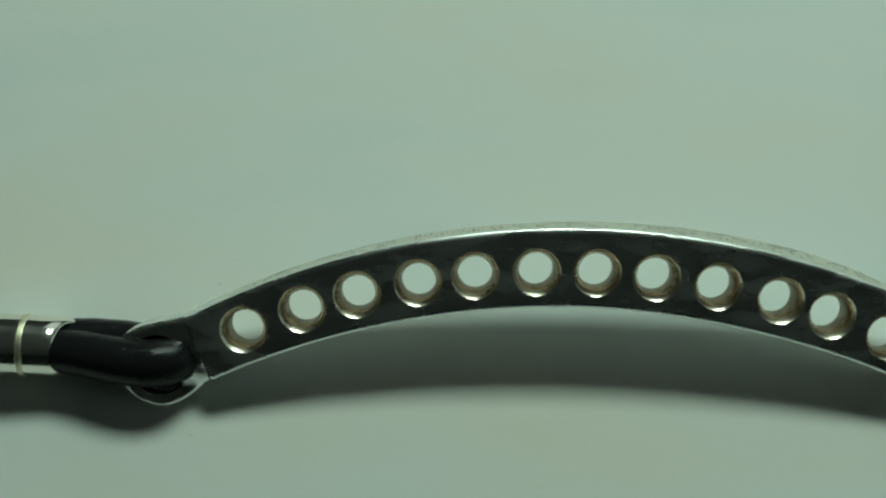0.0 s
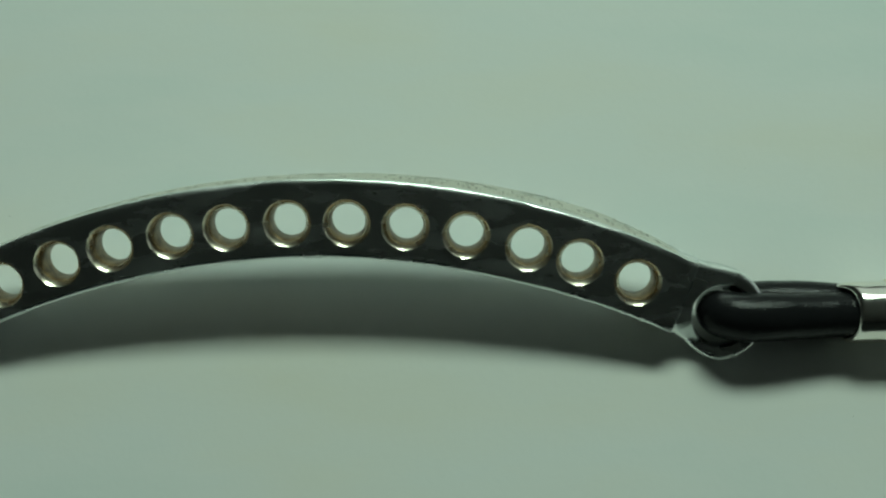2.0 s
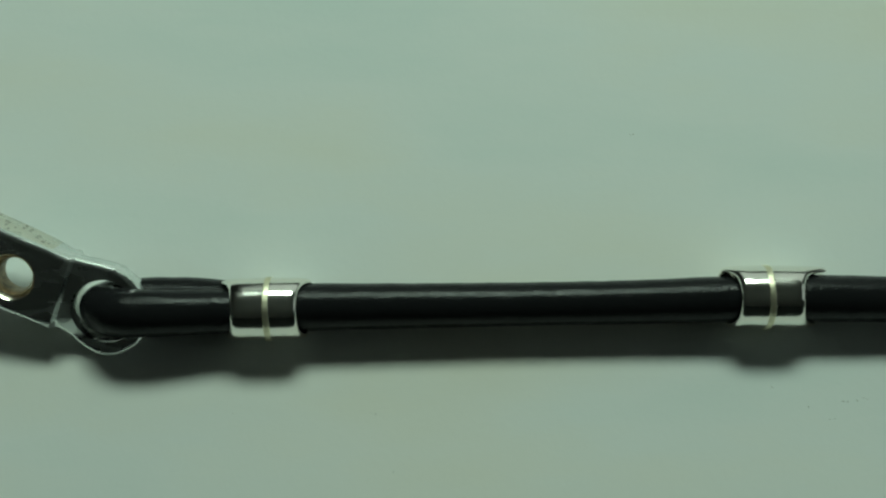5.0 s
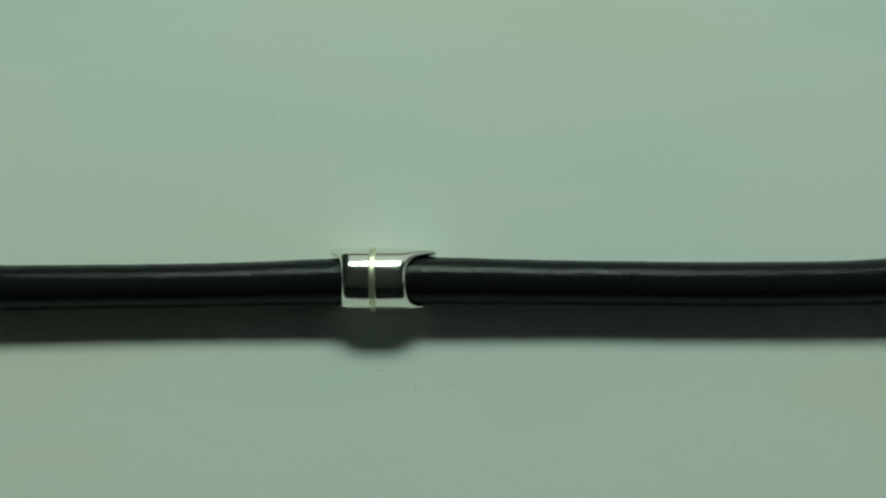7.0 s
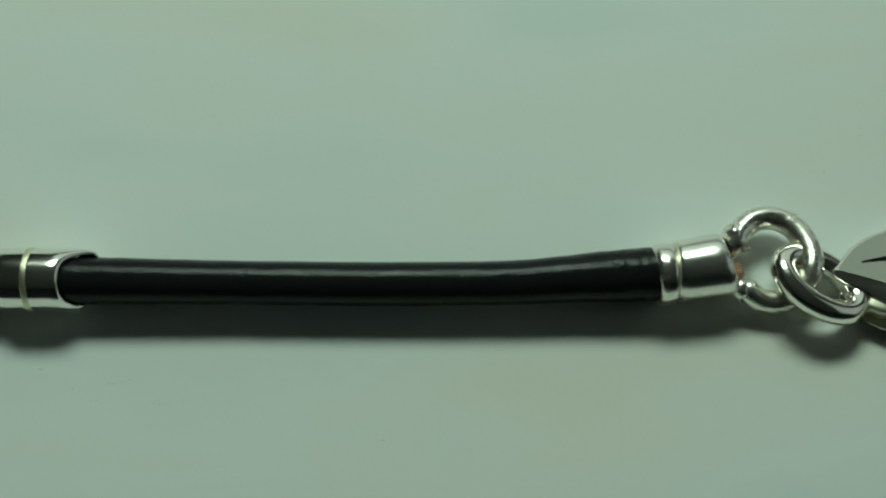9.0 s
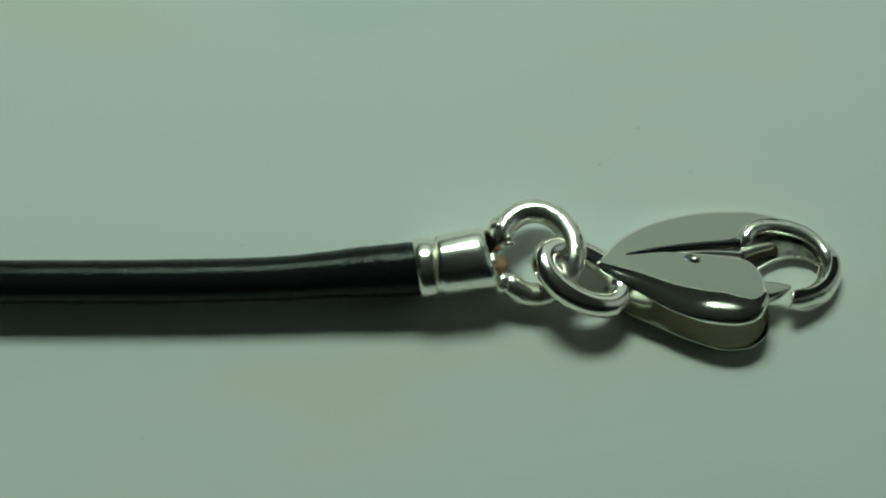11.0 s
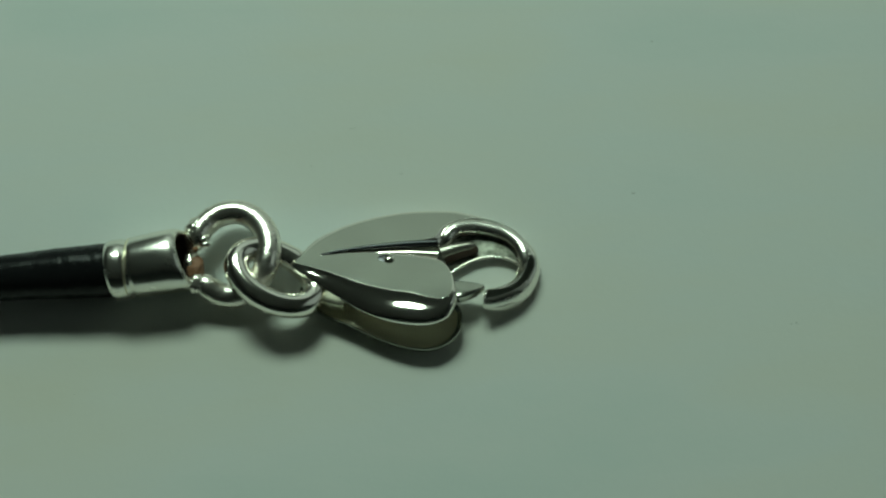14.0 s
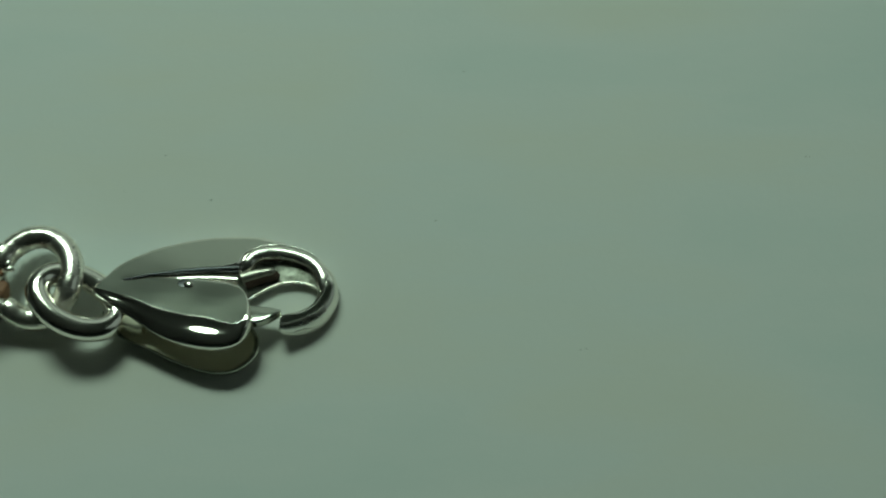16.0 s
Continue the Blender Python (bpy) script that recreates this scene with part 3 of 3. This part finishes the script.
    # a dark rod along the cut stands in for the shade in its gap
    bm = bmesh.new()
    line = spline([(133.3, 1.36, -0.05), (135.0, 1.76, -0.09), (137.0, 2.08, -0.12), (139.3, 2.31, -0.16), (141.3, 2.5, -0.3)], 10)
    tube(bm, line, [0.07 + 0.22 * k / len(line) for k in range(len(line))], 12)
    bm.transform(FACE)
    part("cut_line", bm, GAP_DARK, clasp, "dark line painting the shaded gap between arm and lobe", 60)
    bm = bmesh.new()
    line = spline([(136.0, 1.55, -0.42), (137.6, 1.65, -0.42), (139.4, 1.7, -0.5), (141.3, 1.65, -0.65)], 10)
    tube(bm, line, [0.2 + 0.2 * k / len(line) for k in range(len(line))], 12)
    bm.transform(FACE)
    part("arm_edge", bm, POLISHED, clasp, "bright lower edge of the arm", 60)

    bm = bmesh.new()
    lever = [(131.8, -1.9), (133.0, -3.4), (135.34, -4.5), (136.87, -5.25), (138.77, -5.95), (140.29, -6.2), (141.63, -5.95), (142.61, -5.17), (142.95, -4.18), (142.6, -3.0), (140.5, -1.8), (136.5, -1.3), (133.0, -1.2)]
    outline = spline(lever, 6, True)
    rings = []
    c = Vector((138.8, -3.6))
    for f, z in ((0.05, 0.55), (0.5, 0.56), (0.86, 0.62), (0.92, 0.72), (0.955, 0.9), (0.975, 0.97), (0.99, 0.96), (1.0, 0.88), (1.005, 0.7), (0.99, 0.4), (0.95, 0.15), (0.9, 0.03), (0.05, 0.02)):
        rings.append([(*(c + (Vector(q[:2]) - c) * f), z) for q in outline])
    skin(bm, rings)
    for i, f in enumerate(bm.faces):
        f.material_index = int(i < 3 * len(outline))
    bm.transform(Matrix.Translation((0, -0.08, 0.25)))
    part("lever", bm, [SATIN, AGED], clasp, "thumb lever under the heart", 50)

    # the hook's rounded inner rim
    bm = bmesh.new()
    crest = spline([(141.35, 2.35, -0.95), (141.8, 3.0, -0.58), (142.5, 3.75, -0.42), (144.0, 4.08, -0.42), (145.85, 3.7, -0.42), (146.95, 2.8, -0.44), (147.35, 1.7, -0.5), (147.3, 0.8, -0.62)], 8)
    crest = [(p[0], p[1], p[2] - bend(p[0], p[1])) for p in crest]
    tube(bm, crest, [0.54 * min(1.0, 0.4 + k / 14, 0.5 + (len(crest) - 1 - k) / 20) for k in range(len(crest))], 20)
    bm.transform(FACE)
    part("hook_rim", bm, SCRATCHED, clasp, "rounded rim of the hook", 60)

    bm = bmesh.new()
    top = [FACE @ q for q in spline([(141.7, 2.4, -0.6), (142.6, 3.2, -0.75), (144.03, 3.68, -0.95), (145.58, 3.4, -1.1), (146.6, 2.65, -1.2), (147.05, 1.6, -1.3)], 6)]
    foot = spline([(141.9, -0.85, 0.5), (143.0, -0.1, 0.5), (144.1, 0.4, 0.5), (145.3, 0.55, 0.5), (146.4, 0.3, 0.5), (147.2, -0.3, 0.5)], 6)
    rings = []
    for p, q in zip(top, foot):
        mid = Vector((p.x, p.y - 0.12, (p.z + q.z) / 2 - 0.1))
        slope = [p * (1 - t) ** 2 + mid * 2 * t * (1 - t) + q * t**2 for t in (k / 8 for k in range(9))]
        rings.append(slope + [Vector((q.x, q.y + 0.08, 0.3)), Vector((p.x, p.y, 0.3))])
    skin(bm, rings)
    part("hook_lining", bm, DULL, clasp, "inner shoulder of the hook", 50)
    bm = bmesh.new()
    tube(bm, [q + Vector((0, 0.02, 0.02)) for q in foot], 0.11, 12, rough=0.02)
    part("lining_rim", bm, WORN, clasp, "bright lower rim of the shoulder", 50)

    bm = bmesh.new()
    path = spline([(141.5, 0.7, 0.98), (142.3, 0.95, 1.02), (143.1, 1.15, 1.0), (143.9, 1.3, 0.95)], 8)
    # a solid dark rod, wider than the spring, paints the shade of its gap
    slot = [(p[0] + 0.2, p[1] - 0.16, p[2] - 0.32) for p in path]
    tube(bm, slot, [(0.54 - 0.007 * k) * min(1.0, 0.08 + math.sqrt(max(len(path) - 1 - k, 0) / 4)) for k in range(len(path))], 16)
    part("spring_gap_shade", bm, BROWN, clasp, "dark rod for the shaded gap behind the spring end", 50)
    bm = bmesh.new()
    tube(bm, path, [(0.46 - 0.008 * k) * min(1.0, 0.08 + math.sqrt(max(len(path) - 1 - k, 0) / 5)) for k in range(len(path))], 16)
    part("spring_end", bm, OXIDE, clasp, "small rounded spring end inside the hook", 50)

    bm = bmesh.new()
    loft(bm, [(133.7, -2.2, 1.2, 0.7, 0.75, 0.9), (134.0, -2.3, 1.2, 0.9, 0.85, 0.9), (134.7, -2.5, 1.2, 0.95, 0.95, 0.9), (135.1, -2.6, 1.2, 0.85, 0.9, 0.9)], 4, 24, 0.4)
    part("pivot_block", bm, AGED, clasp, "dull block between the plates", 50)

    bm = bmesh.new()
    loft(bm, [(141.6, -0.9, -1.2, 0.75, 0.3, 0.5), (142.7, -0.95, -1.2, 0.72, 0.3, 0.5), (143.6, -0.8, -1.25, 0.5, 0.3, 0.45), (144.45, -0.6, -1.3, 0.12, 0.25, 0.3)], 6, 32, 0.35)
    bm.transform(FACE)
    part("tongue", bm, SATIN, clasp, "lever tongue closing the hook", 40)

    # the pin's hollow is only its shade: a flat dark oval on the face
    bm = bmesh.new()
    bmesh.ops.create_uvsphere(bm, u_segments=20, v_segments=10, radius=0.4)
    bm.transform(FACE @ pose(137.75, 1.0, -0.02) @ Matrix.Diagonal((1.55, 0.9, 0.12, 1)))
    part("pin_hollow_shade", bm, GAP_DARK, clasp, "flat dark oval for the shaded hollow round the pivot pin", 60)
    bm = bmesh.new()
    bmesh.ops.create_uvsphere(bm, u_segments=16, v_segments=10, radius=0.3)
    bm.transform(FACE @ pose(138.0, 0.9, 0.03) @ Matrix.Diagonal((1.25, 0.95, 0.6, 1)))
    part("pivot_pin", bm, POLISHED, clasp, "small pivot pin", 60)
    return clasp


heart_clasp()


# ---- dust on the paper ----
def dust():
    rnd = random.Random(7)
    bm = bmesh.new()

    def fleck(x, y, size):
        a = rnd.uniform(-0.5, 0.5)
        n = rnd.choice((5, 6, 7))
        low, high = [], []
        for k in range(n):
            t = 2 * math.pi * k / n
            u, v = size * rnd.uniform(0.6, 1.2) * math.cos(t), size * 0.35 * rnd.uniform(0.6, 1.2) * math.sin(t)
            p = (x + u * math.cos(a) - v * math.sin(a), y + u * math.sin(a) + v * math.cos(a))
            low.append((*p, 0.0))
            high.append((x + (p[0] - x) * 0.7, y + (p[1] - y) * 0.7, 0.035))
        skin(bm, [low, high])

    for x, y in ((82.9, -8.1), (83.4, -7.95), (82.0, -8.2), (80.9, -9.45), (79.6, -8.6), (77.3, -7.3), (85.2, -9.6), (100.7, -11.95), (106.5, 1.72), (68.8, 11.7), (50.4, -9.3),
                 (51.7, -13.2), (138.7, 7.2), (155.2, 5.5), (183.1, 10.7), (132.1, 7.9), (157.5, 17.9), (165.9, -4.2), (-19.9, -7.4), (-19.0, 3.5), (135.0, 10.8)):
        fleck(x, y, rnd.uniform(0.06, 0.11))
        fleck(x + rnd.uniform(-0.4, 0.4), y + rnd.uniform(-0.1, 0.1), rnd.uniform(0.05, 0.09))
    for _ in range(9):
        fleck(rnd.uniform(-30, 185), rnd.uniform(-16, 20), rnd.uniform(0.03, 0.065))
    return tagged(new("dust", mesh_of("dust", bm, SPECK, 30)), "tiny dark dust specks on the paper", "dust", kind="stuff")


dust()
